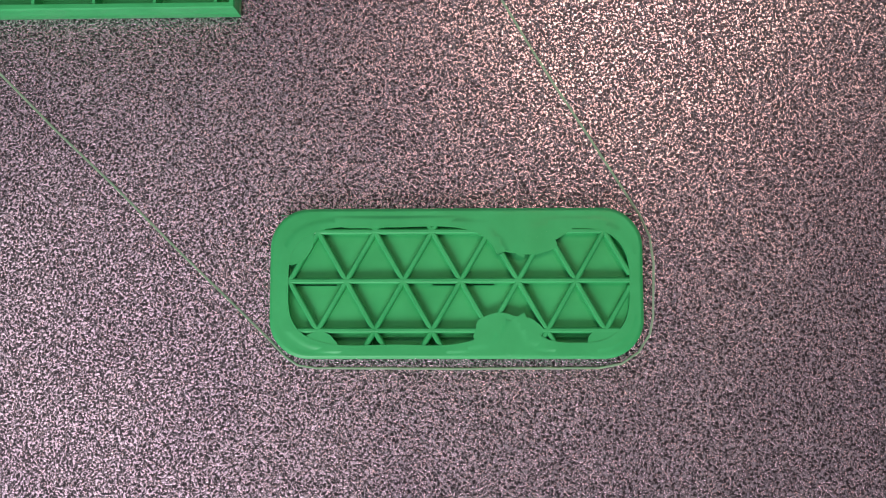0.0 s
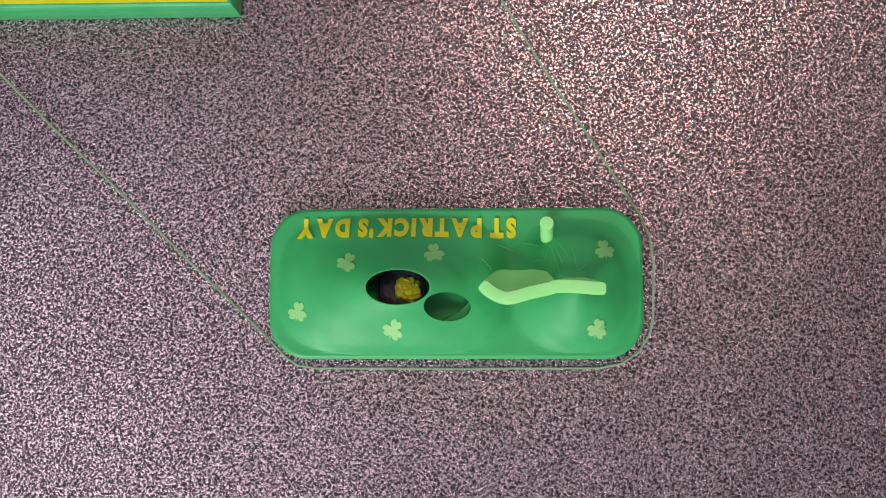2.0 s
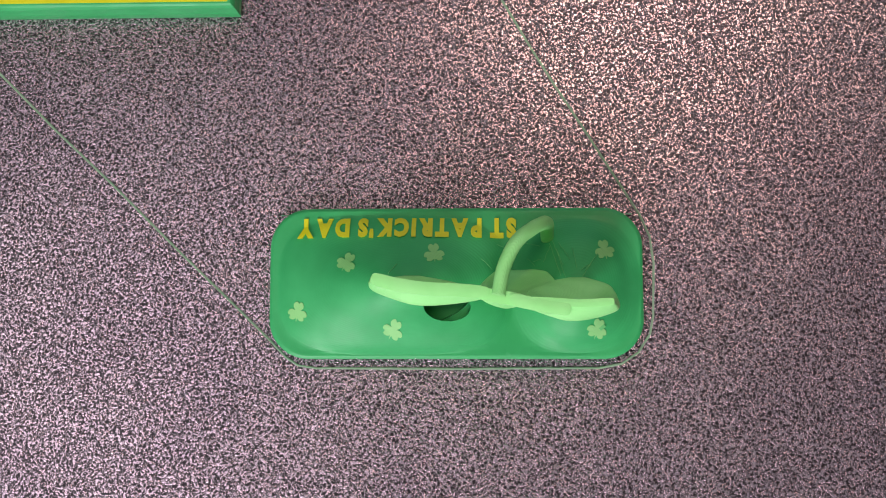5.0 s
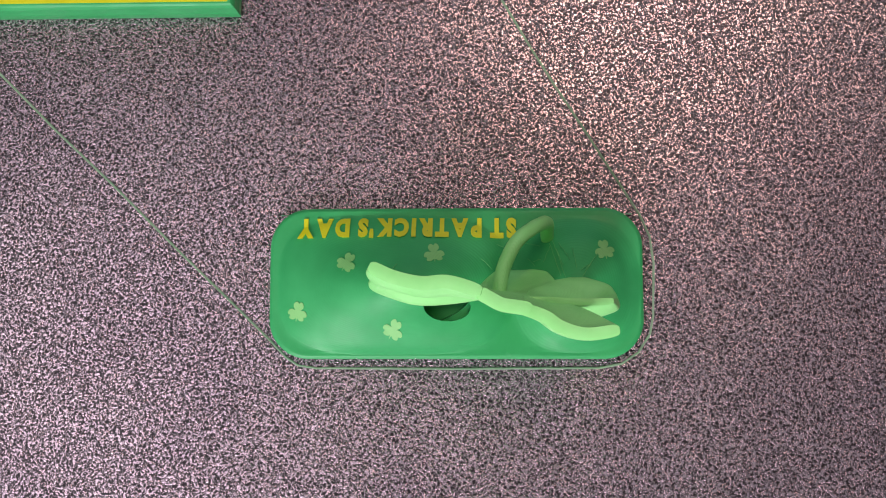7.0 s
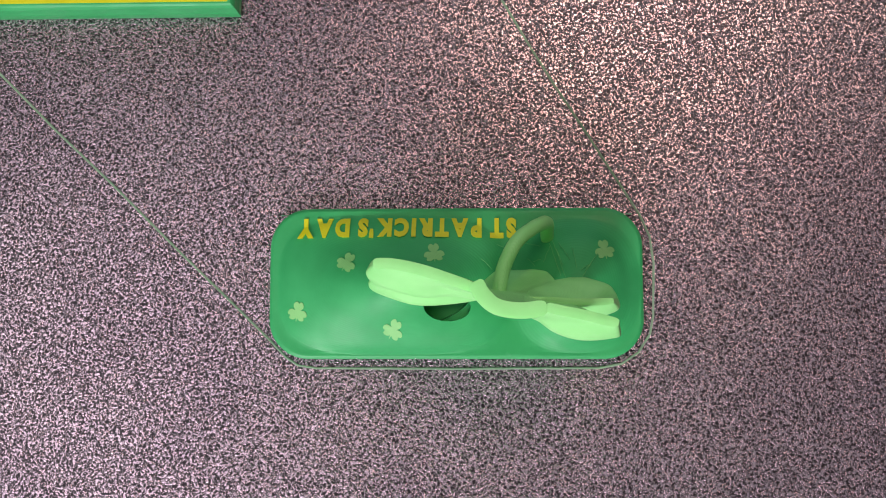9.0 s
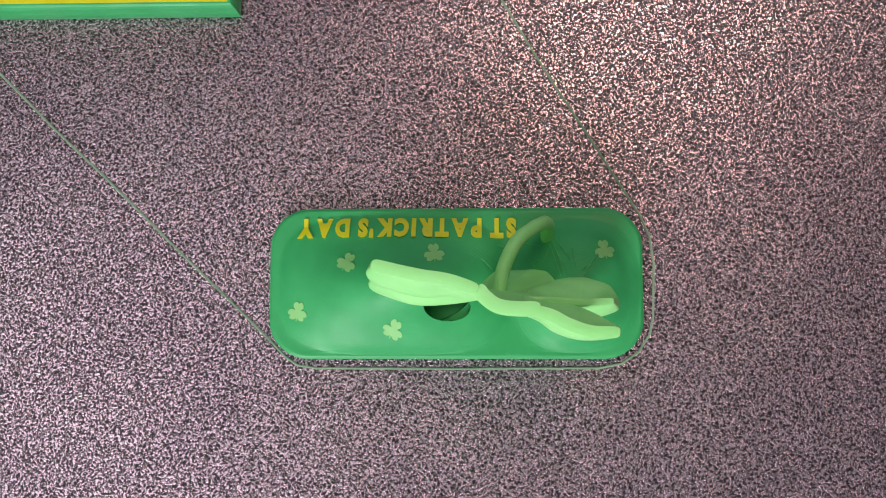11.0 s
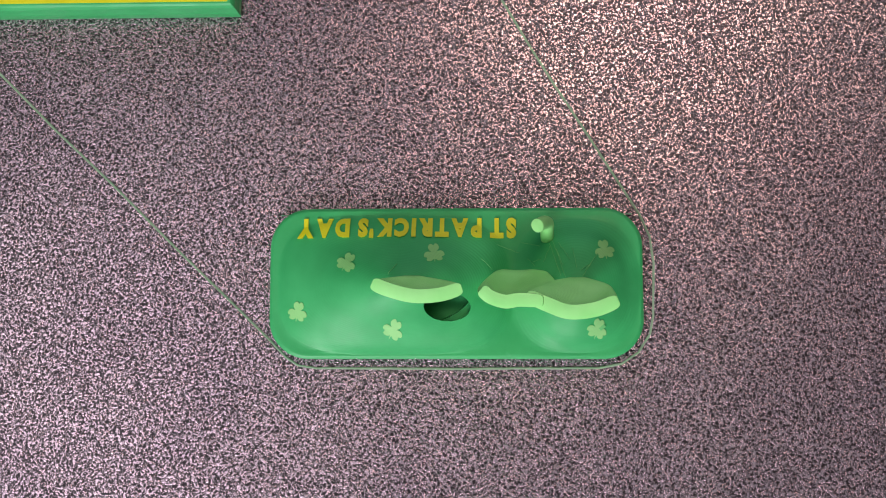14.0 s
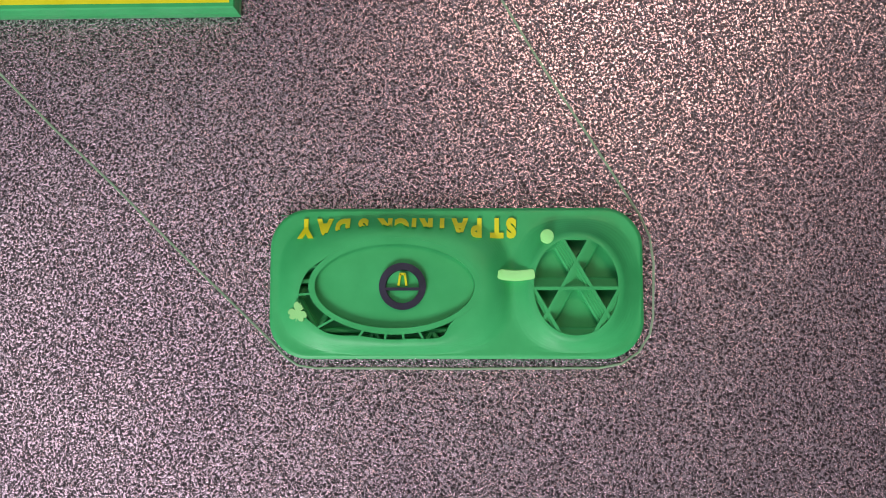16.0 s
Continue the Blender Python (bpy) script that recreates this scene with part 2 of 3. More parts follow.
def ring_layer(soup, hill, s0, s1, inner, door=False, turns=96, outer=None):
    """One printed layer: a ring with the hill's slope outside and an upright wall inside."""
    z0, z1 = height(s0), height(s1)
    c0, c1 = hill.centre(z0), hill.centre(z1)
    ths = [2 * math.pi * i / turns for i in range(turns + 1)]
    span = None
    if door:
        seen = [t * math.pi / 720 - math.pi for t in range(1440)]
        seen = [t for t in seen if door_hits(c0, t)]
        if seen:
            span = (min(seen), max(seen))
            ths = [t - math.pi for t in ths] + [span[0], span[1]] + [span[0] + (span[1] - span[0]) * (1 - math.cos(math.pi * k / 40)) / 2 for k in range(1, 40)]
            ths.sort()
    ends = []
    for th in ths:
        r0 = hill.radius(s0, th) if outer is None else outer(th)
        r1 = min(hill.radius(s1, th), r0) if outer is None else r0
        ends.append((th, r0, r1, min(inner(th), r0)))
    cache = {}

    def at(e, r, z):
        u = (z - z0) / (z1 - z0)
        return (c0.x + u * (c1.x - c0.x) + r * math.cos(e[0]), c0.y + u * (c1.y - c0.y) + r * math.sin(e[0]), z)

    def top(e, r):
        _, r0, r1, _ = e
        return z1 if r <= r1 + 1e-6 else max(z0, z1 + (z0 - z1) * (r - r1) / max(r0 - r1, 1e-6))

    def bend(p):
        key = (round(p[0], 3), round(p[1], 3))
        if key not in cache:
            cache[key] = slope_normal(p[0], p[1])
        return cache[key]

    for e, g in zip(ends, ends[1:]):
        parts = []
        if span and e[0] >= span[0] - 1e-9 and g[0] <= span[1] + 1e-9:
            he, hg = door_hits(c0, e[0]), door_hits(c0, g[0])
            mid = lambda h, q: h or (math.hypot(DOOR[0] - c0.x, DOOR[1] - c0.y),) * 2
            he, hg = mid(he, e), mid(hg, g)
            parts.append(((e[3], min(max(he[0], e[3]), e[1])), (g[3], min(max(hg[0], g[3]), g[1]))))
            parts.append(((min(max(he[1], e[3]), e[1]), e[1]), (min(max(hg[1], g[3]), g[1]), g[1])))
        else:
            parts.append(((e[3], e[1]), (g[3], g[1])))
        out = Vector((math.cos(e[0]), math.sin(e[0]), 0))
        for (elo, ehi), (glo, ghi) in parts:
            if ehi - elo < 0.02 and ghi - glo < 0.02:
                continue
            rows = []
            for w, lo, hi in ((e, elo, ehi), (g, glo, ghi)):
                m = min(max(w[2], lo), hi)
                rows.append([at(w, lo, z0), at(w, lo, top(w, lo)), at(w, m, top(w, m)), at(w, hi, top(w, hi)), at(w, hi, z0)])
            p, q = rows
            soup.quad([p[0], q[0], q[1], p[1]], -out)
            up = Vector((0, 0, 1))
            soup.quad([p[1], q[1], q[2], p[2]], up, [up, up, bend(q[2]), bend(p[2])] if outer is None else None)
            if outer is None:
                soup.quad([p[2], q[2], q[3], p[3]], (0, 0, 1), [bend(p[2]), bend(q[2]), bend(q[3]), bend(p[3])])
            soup.quad([p[3], q[3], q[4], p[4]], out)
            soup.quad([p[4], q[4], q[0], p[0]], (0, 0, -1))


diorama = tagged(new("printed_diorama"), "green plastic hill scene with yellow raised lettering on the bed", "3D print")
RIM_X = (A.c0[0] + HILL_A[0][3] + B.c0[0] - HILL_B[0][3]) / 2


def in_gap(x, y):
    """The stretch between the hills that is open at the start."""
    return abs(x - RIM_X) < 6.5 and abs(y + 0.6) < 8.4 - 0.25 * abs(x - RIM_X)


def tray():
    """The low base: a bevelled rim round an opening that is later bridged in the middle."""
    soup, bridge = Soup(), Soup()
    for hill, side in ((A, -1), (B, 1)):
        c = hill.centre(REST)
        rows = []
        turns = [2 * math.pi * i / 192 for i in range(193)]
        turns += [math.atan2(y - c.y, RIM_X - c.x) % (2 * math.pi) for y in (DEEP / 2, -DEEP / 2)]
        for th in sorted(turns):
            d = (math.cos(th), math.sin(th))
            lo, hi = 0.0, 80.0
            for _ in range(24):
                m = (lo + hi) / 2
                x, y = c.x + m * d[0], c.y + m * d[1]
                if inset(x, y) > 0 and (x - RIM_X) * side > 0:
                    lo = m
                else:
                    hi = m
            r0 = min(hill.radius(0.0, th) - 2.5, lo - 0.05)
            cut = inset(c.x + lo * d[0], c.y + lo * d[1]) > 0.1
            steps = [r0 + (lo - r0) * (1 - (1 - k / 8) ** 1.6) for k in range(9)]
            rows.append((d, [(c.x + r * d[0], c.y + r * d[1]) for r in steps], cut))
        e = 0.15

        def lean(x, y):
            if inset(x, y) > 1.3:
                r = math.hypot(x - c.x, y - c.y)
                inside = r < hill.radius(0.0, math.atan2(y - c.y, x - c.x)) - 0.3
                return Vector((0, 0, 1)) if inside else slope_normal(x, y)
            return Vector((tray_top(x - e, y) - tray_top(x + e, y), tray_top(x, y - e) - tray_top(x, y + e), 2 * e)).normalized()

        for (d, p, cut), (_, q, cutq) in zip(rows, rows[1:]):
            out = (d[0], d[1], 0)
            inward = (-d[0], -d[1], 0)
            mid_strip = cut and cutq and abs(p[8][1] + 0.6) < 8.8 and abs(q[8][1] + 0.6) < 8.8
            for k in range(8):
                pts = [p[k], q[k], q[k + 1], p[k + 1]]
                (bridge if mid_strip else soup).quad([(*v, tray_top(*v)) for v in pts], (0, 0, 1), [lean(*v) for v in pts])
            (bridge if mid_strip else soup).quad([(*p[0], 0.3), (*q[0], 0.3), (*q[0], tray_top(*q[0])), (*p[0], tray_top(*p[0]))], inward)
            if not (cut and cutq):
                soup.quad([(*p[8], 0.02), (*q[8], 0.02), (*q[8], tray_top(*q[8])), (*p[8], tray_top(*p[8]))], out)
    # the floor: a thin skin with a slot under the middle rib and a deep row of pockets along one side
    def half_width(y):
        w = LONG / 2 - 1.0
        q = abs(y) - DEEP / 2 + ROUND
        return w - ROUND + math.sqrt(max((ROUND - 1.0) ** 2 - max(q, 0) ** 2, 0)) + 1.0

    def skin(y0, y1, x0, x1, z):
        rows = [y0 + (y1 - y0) * k / 8 for k in range(9)]
        for ya, yb in zip(rows, rows[1:]):
            ends = [(max(x0, -half_width(y)), min(x1, half_width(y)), y) for y in (ya, yb)]
            soup.quad([(ends[0][0], ya, z), (ends[0][1], ya, z), (ends[1][1], yb, z), (ends[1][0], yb, z)], (0, 0, 1))
        soup.quad([(x0, y0, z), (x1, y0, z), (x1, y0, 0.3), (x0, y0, 0.3)], (0, -1, 0))
        soup.quad([(x0, y1, z), (x1, y1, z), (x1, y1, 0.3), (x0, y1, 0.3)], (0, 1, 0))

    skin(-17.0, 17.0, -50, 50, 0.3)
    skin(-0.05, 17.0, -43, 43, 1.9)
    skin(-13.0, -0.48, -43, 43, 1.9)
    for x0, x1 in ((-28.9, -5.6), (9.4, 43)):
        skin(-0.48, -0.05, x0, x1, 1.9)
    printed(bridge.make("valley_bridge", GREEN, diorama), 0.1, REST)
    return soup.make("tray", GREEN, diorama, "green rounded tray with a bevelled rim")


base = tray()


def ribs_in(hill, s, margin=0.0, slip=0.0, test=None):
    """Pieces of the triangle lattice that lie inside a level line."""
    start, side = Vector((-12.6, 0.6)), 13.85
    c = hill.centre(height(s))
    found = []
    for turn, sign in ((0, -1), (60, 1), (120, -1)):
        d = Vector((math.cos(radians(turn)), math.sin(radians(turn))))
        n = Vector((-d.y, d.x))
        for k in range(-8, 9):
            p = start + n * (k * side * math.sqrt(3) / 2 + sign * slip)
            inside = []
            for j in range(-300, 301):
                v = p + d * (j * 0.25)
                r = v - c
                if test(v) if test else r.length <= hill.radius(s, math.atan2(r.y, r.x)) + margin:
                    inside.append(v)
            if len(inside) > 3:
                found.append((inside[0], inside[-1], 0.04 + 0.05 * turn / 60))
    return found


def open_at_start(v):
    if in_gap(v.x, v.y):
        return True
    for hill in (A, B):
        r = v - hill.centre(REST)
        if r.length <= hill.radius(0.0, math.atan2(r.y, r.x)) - 2.2:
            return True
    return False


for a, b, low in ribs_in(A, 0.0, test=open_at_start):
    soup = Soup()
    bar(soup, a, b, 1.35, 0.35, REST - 0.04 - low, 0.4)
    soup.make("infill_rib", GREEN, base)

# solid skin that already closes parts of the lattice
for x, y, rx, ry, seed in ((17.6, 14.2, 10.5, 4.6, 1), (17.3, 10.6, 7.4, 3.9, 2), (12.2, -12.6, 8.2, 5.6, 3), (-40.0, 11.4, 5.6, 6.2, 4),
                           (-33.0, -15.0, 4.6, 3.0, 5), (35.6, -14.4, 4.6, 3.2, 6), (-22.0, 15.0, 9.0, 1.7, 7)):
    soup, ring, top = Soup(), [], REST - 0.02 - 0.015 * seed
    for i in range(65):
        th = 2 * math.pi * i / 64
        r = 1 + 0.20 * noise.noise(Vector((1.7 * math.cos(th), 1.7 * math.sin(th), seed * 3.7)))
        while inset(x + rx * r * math.cos(th), y + ry * r * math.sin(th)) < 1.5:
            r -= 0.02
        ring.append((x + rx * r * math.cos(th), y + ry * r * math.sin(th)))
    for p, q in zip(ring, ring[1:]):
        soup.quad([(x, y, top), (*p, top), (*q, top), (x + 0.001, y, top)], (0, 0, 1))
        soup.quad([(*p, top), (*q, top), (*q, REST - 0.8), (*p, REST - 0.8)], (p[0] - x, p[1] - y, 0))
    soup.make("skin_patch", GREEN, base)

# lattice that grows inside the smaller hill
for k in range(13):
    s0, s1 = 0.1 * k, 0.1 * (k + 1)
    for a, b, low in ribs_in(B, s1, -1.2, 1.05 * RATE * s1):
        soup = Soup()
        bar(soup, a, b, 0.8, height(s0) - low, height(s1) - low)
        if soup.v:
            printed(soup.make("infill_rib", GREEN, diorama), s1 - 0.02, height(s1))

# pale roots of the clovers that cross the open lattice
for a, b, s, wide in [((20.4, 1.4), (29.2, -3.0), 0.46, 1.20), ((28.6, -2.8), (35.3, -11.6), 0.48, 1.50), ((20.6, 1.2), (29.6, -3.6), 0.72, 1.20), ((29.8, -4.6), (34.9, -11.2), 0.74, 1.50), ((32.9, 7.9), (36.2, 5.8), 0.66, 1.40)]:
    soup = Soup()
    bar(soup, a, b, wide, height(s) - 2.0, height(s))
    printed(soup.make("clover_root", MIST, diorama), s, height(s))

# the cave's floor
soup = Soup()
ring_layer(soup, A, -0.08, 0.08, lambda th: 0.0, outer=lambda th: C.radius(0.3, th) + 1.3)
printed(soup.make("cave_floor", GREEN, diorama), 0.19, height(0.08))



def rim_inside(s, th, wall):
    """Inner edge of the hill's shell: open round the cave, filled on the side of the letters."""
    r = A.radius(s, th) - 2.6 + 1.6 * s
    r += 0.7 * noise.noise(Vector((3 * math.cos(th), 3 * math.sin(th), 1.3 + s)))
    turn = math.degrees(th) % 360
    if s > 0.25:
        r = min(r, wall + 2.7 + 4.0 * max(0.0, -math.cos(th)) ** 6 + 2.2 * math.exp(-((turn - 312) / 13) ** 2) + 1.6 * math.exp(-((turn - 216) / 12) ** 2))
    near = min(abs(turn - 248), 360 - abs(turn - 248))
    shut = min(max((near - 62) / 36, 0), 1) * max(min(max((s - 0.3) / 0.1, 0), 1), min(max((math.cos(th) - 0.7) / 0.2, 0), 1))
    return r + (min(wall, r) - r) * shut


def wall_outside(s, th, wall):
    return min(wall + 1.5, A.radius(s, th) - 0.1)


# loose strands that sag from the letters to the cave's wall
sag = random.Random(3)
for j in range(19):
    th = radians(22 + 7.4 * j + sag.uniform(-2.5, 2.5))
    d, c, s = Vector((math.cos(th), math.sin(th))), A.centre(REST), 0.24 + 0.012 * (j % 3)
    tip = Vector((sag.uniform(-0.12, 0.12), 0))
    soup = Soup()
    bar(soup, c + d * (C.radius(0.3, th) + 1.0), c + (d + tip * 0.3) * (A.radius(s, th) - 1.2), sag.uniform(0.6, 1.7), height(s) - 1.2, height(s) + sag.uniform(-0.3, 0.1))
    printed(soup.make("sagging_strand", GREEN, diorama), s, height(s))

STEP = 0.1
for k in range(25):
    s0, s1 = STEP * k, min(STEP * (k + 1), A.end)
    if s1 - s0 < 0.01:
        break
    soup = Soup()
    inner = lambda th, s=s1: C.radius(max(s, 0.3), th) if s < 2.38 else 0.0
    if s1 < 0.85:
        ring_layer(soup, A, s0, s1, lambda th: max(rim_inside(s1, th, inner(th)), (wall_outside(s1, th, inner(th)) + 0.02) if s1 > 0.25 else inner(th)), door=s1 > 0.55)
        if s1 > 0.25:
            lip = Soup()
            ring_layer(lip, A, s0, s1, inner, outer=lambda th: wall_outside(s1, th, inner(th)), door=s1 > 0.55)
            printed(lip.make("cave_wall", GREEN, diorama), s1, height(s1))
        c = A.centre(height(s0))
        for j in range(9 if s1 > 0.25 else 0):
            th = math.pi * (1.0 + (j - 0.6) / 8) + 0.07 * math.sin(j * 5.1)
            d = Vector((math.cos(th), math.sin(th)))
            if ((c.x + d.x * inner(th) - DOOR[0]) / DOOR_SIZE[0]) ** 2 + ((c.y + d.y * inner(th) - DOOR[1]) / DOOR_SIZE[1]) ** 2 < 2:
                continue
            rib = Soup()
            bar(rib, c + d * (inner(th) + 0.6), c + d * (A.radius(s1, th) - 1.7 + 1.6 * s1), 0.5, height(s0), height(s1) - 0.06)
            if rib.v:
                printed(rib.make("cave_rib", GREEN, diorama), s1, height(s1))
    else:
        ring_layer(soup, A, s0, s1, inner, door=True)
    printed(soup.make("hill_layer", GREEN, diorama), s1, height(s1))

for k in range(17):
    s0, s1 = STEP * k, min(STEP * (k + 1), B.end)
    if s1 - s0 < 0.005:
        break
    soup = Soup()
    ring_layer(soup, B, s0, s1, lambda th: max(B.radius(s1, th) - 2.2 + 1.0 * s1, 0.0) if s1 < 1.56 else 0.0, turns=80)
    printed(soup.make("hill_layer", GREEN, diorama), s1, height(s1))


def in_steps(name, verts, faces, tops, mat, label, least, step=0.1, every=None):
    """Parts a raised shape by the height of the surface under it, and lays it piece by piece."""
    groups = {}
    for f in faces:
        s = (sum(tops[i] for i in f) / len(f) - REST) / RATE
        groups.setdefault(max(0, math.ceil((s - least) / step - 0.3)), []).append(f)
    for k, fs in sorted(groups.items()):
        used = sorted({i for f in fs for i in f})
        at = {i: n for n, i in enumerate(used)}
        ob = mesh_part(name, [verts[i] for i in used], [tuple(at[i] for i in f) for f in fs], mat, diorama, label, angle=40)
        printed(ob, least + (every or step) * k, max(verts[i][2] for i in used))


# ---- lettering ----
def lettering(words, x_from, x_to, y_mid, tall):
    """Raised letters along the back slope, read from behind the tray."""
    glyphs, cursor = [], 0.0
    for ch in words:
        if ch == " ":
            cursor += 0.30
            continue
        data = bpy.data.curves.new("letter", "FONT")
        data.body, data.offset, data.resolution_u = ch, 0.066, 3
        ob = new("letter", data)
        bpy.context.view_layer.update()
        me = bpy.data.meshes.new_from_object(ob.evaluated_get(bpy.context.evaluated_depsgraph_get()))
        bpy.data.objects.remove(ob)
        bpy.data.curves.remove(data)
        xs = [v.co.x for v in me.vertices]
        glyphs.append((me, cursor - min(xs)))
        cursor += max(xs) - min(xs) + (0.13 if ch != "'" else 0.08)
    scale = (x_from - x_to) / (cursor - 0.13)
    for me, shift in glyphs:
        bm = bmesh.new()
        bm.from_mesh(me)
        bpy.data.meshes.remove(me)
        bmesh.ops.remove_doubles(bm, verts=bm.verts, dist=1e-4)
        bmesh.ops.triangulate(bm, faces=bm.faces)
        for _ in range(2):
            bmesh.ops.subdivide_edges(bm, edges=[e for e in bm.edges if e.calc_length() > 0.16], cuts=1)
            bmesh.ops.triangulate(bm, faces=bm.faces)
        bm.verts.index_update()
        walls = [(e.verts[0].index, e.verts[1].index) for e in bm.edges if e.is_boundary]
        flat = [(x_from - (v.co.x + shift) * scale, y_mid - (v.co.y - 0.36) / 0.72 * tall) for v in bm.verts]
        n = len(flat)
        z = [hill_top(*p) for p in flat]
        verts = [(*p, h + 0.45) for p, h in zip(flat, z)] + [(*p, h - 0.7) for p, h in zip(flat, z)]
        faces = [tuple(v.index for v in f.verts) for f in bm.faces]
        faces += [(a, b, b + n, a + n) for a, b in walls]
        bm.free()
        mid = sum(p[0] for p in flat) / n
        off = abs(mid - (x_from + x_to) / 2) / abs(x_to - x_from) * 2
        in_steps("letter", verts, faces, z + z, YELLOW, "yellow raised letter", 0.30 - 0.08 * off, 0.12)


lettering("ST PATRICK'S DAY", 14.7, -38.3, 13.1, 4.35)


# ---- small inlaid clovers ----
def clover(x, y, turn, s, every=None, size=2.55):
    verts, faces = [], []
    many, rings = 78, 5
    for k in range(rings + 1):
        for i in range(many):
            ph = 2 * math.pi * i / many
            off = (ph + math.pi / 3) % (2 * math.pi / 3) - math.pi / 3
            r = size * max(0.26, 1.02 * max(0.0, math.cos(1.56 * off)) ** 0.34 - 0.24 * math.exp(-(off / 0.14) ** 2))
            stalk = math.exp(-((ph - math.pi) / 0.13) ** 2)
            r = max(r, size * 0.95 * stalk) * k / rings
            px, py = x + r * math.cos(ph + turn), y + r * math.sin(ph + turn)
            verts.append((px, py, hill_top(px, py) + 0.18))
    for k in range(rings):
        for i in range(many):
            j = (i + 1) % many
            faces.append((k * many + i, (k + 1) * many + i, (k + 1) * many + j, k * many + j))
    n = len(verts)
    for i in range(many):
        px, py, pz = verts[rings * many + i]
        verts.append((px, py, pz - 0.8))
    for i in range(many):
        j = (i + 1) % many
        faces.append((rings * many + i, n + i, n + j, rings * many + j))
    tops = [v[2] - 0.18 for v in verts[:n]] + [v[2] + 0.62 for v in verts[n:]]
    in_steps("clover_inlay", verts, faces, tops, INLAY, "pale green three-leaf clover inlay", s, every=every)


clover(-37.7, -7.1, 1.35, 0.30, 0.05)
clover(-14.5, -11.5, 1.05, 1.05)
clover(-25.5, 4.4, 1.10, 1.25)
clover(-4.9, 6.6, 1.70, 1.30)
clover(35.5, 7.6, 1.75, 0.60)
clover(33.5, -11.3, 1.30, 0.50, 0.06)


# ---- pot of gold ----
def lathe(name, cx, cy, profile, mat, parent, label="", lump=0.0, turns=48):
    verts, faces = [], []
    for r, z in profile:
        for i in range(turns):
            th = 2 * math.pi * i / turns
            q = r * (1 + lump * noise.noise(Vector((2 * math.cos(th), 2 * math.sin(th), z))))
            h = z + (lump * 1.6 * noise.noise(Vector((q * math.cos(th), q * math.sin(th), 3.0))) if lump else 0)
            verts.append((cx + q * math.cos(th), cy + q * math.sin(th), h))
    for k in range(len(profile) - 1):
        for i in range(turns):
            j = (i + 1) % turns
            faces.append((k * turns + i, k * turns + j, (k + 1) * turns + j, (k + 1) * turns + i))
    faces.append(tuple(range((len(profile) - 1) * turns, len(profile) * turns)))
    return mesh_part(name, verts, faces, mat, parent, label, angle=50)


pot = tagged(new("pot_of_gold"), "small dark purple pot heaped with yellow gold in a cave", "pot")
px, py = -12.7, -0.9
R = 5.67
gx, gy = -11.2, -1.7
Z0 = height(0.08)
printed(lathe("pot_wall", px, py, [(R * 0.8, Z0 - 0.2), (R, Z0 + 0.9), (R, Z0 + 1.0), (R * 0.72, Z0 + 1.0), (R * 0.70, Z0 + 0.1), (R * 0.69, Z0 - 0.1)], PURPLE, pot), 0.38, Z0 + 1.0)
printed(lathe("pot_belly", px, py, [(R * 0.98, Z0 + 0.9), (R * 1.02, Z0 + 1.6), (R * 0.97, Z0 + 2.0), (R * 0.9, Z0 + 2.15), (R * 0.6, Z0 + 2.1), (0.3, Z0 + 2.1)], PURPLE, pot), 0.58, Z0 + 2.2)
printed(lathe("pot_rim", px, py, [(R * 0.96, Z0 + 2.0), (R * 0.98, Z0 + 2.7), (R * 0.88, Z0 + 3.0), (R * 0.62, Z0 + 2.8), (R * 0.3, Z0 + 2.7), (0.3, Z0 + 2.7)], PURPLE, pot, lump=0.14), 0.70, Z0 + 3.1)
soup = Soup()
bar(soup, (px - R * 0.75, py - 0.6), (px + R * 0.75, py - 0.6), 0.7, Z0 - 0.1, Z0 + 0.85)
printed(soup.make("pot_rib", PURPLE, pot), 0.39, Z0 + 0.9)
soup = Soup()
for p, q in (((-0.95, 0.2), (-0.55, 3.0)), ((0.95, 0.2), (0.55, 3.0)), ((-0.7, 3.0), (0.7, 3.0))):
    bar(soup, (px + p[0], py + p[1]), (px + q[0], py + q[1]), 0.5, Z0 - 0.1, Z0 + 1.1)
printed(soup.make("gold_core", YELLOW, pot, "yellow hollow core of the gold"), 0.3, Z0 + 1.2)
coins = random.Random(8)
for k in range(15):
    th, r = 2.4 * k, 0.62 * math.sqrt(k)
    top = Z0 + 3.75 - 0.035 * r * r + coins.uniform(-0.1, 0.15)
    coin = lathe("gold_coin", 0, 0, [(0.85, -0.5), (0.95, 0.0), (0.8, 0.16), (0.3, 0.1), (0.1, 0.1)], YELLOW, pot, turns=14)
    coin.data.transform(pose((gx + r * math.cos(th)) * MM, (gy + r * math.sin(th)) * MM, top * MM, coins.uniform(-28, 28), coins.uniform(-28, 28)))
    printed(coin, 0.88 + 0.02 * (k % 4), top)
printed(lathe("gold_mound", gx, gy, [(2.9 * 1.0, Z0 + 2.0), (2.9 * 1.05, Z0 + 2.9), (2.9 * 0.9, Z0 + 3.3), (2.9 * 0.6, Z0 + 3.6), (0.8, Z0 + 3.5), (0.2, Z0 + 3.5)], YELLOW, pot, lump=0.30), 0.76, Z0 + 3.8)


# ---- the standing shamrock ----
shamrock = tagged(new("standing_shamrock"), "tall pale lime printed shamrock with cupped leaves and bent stem", "ornament")

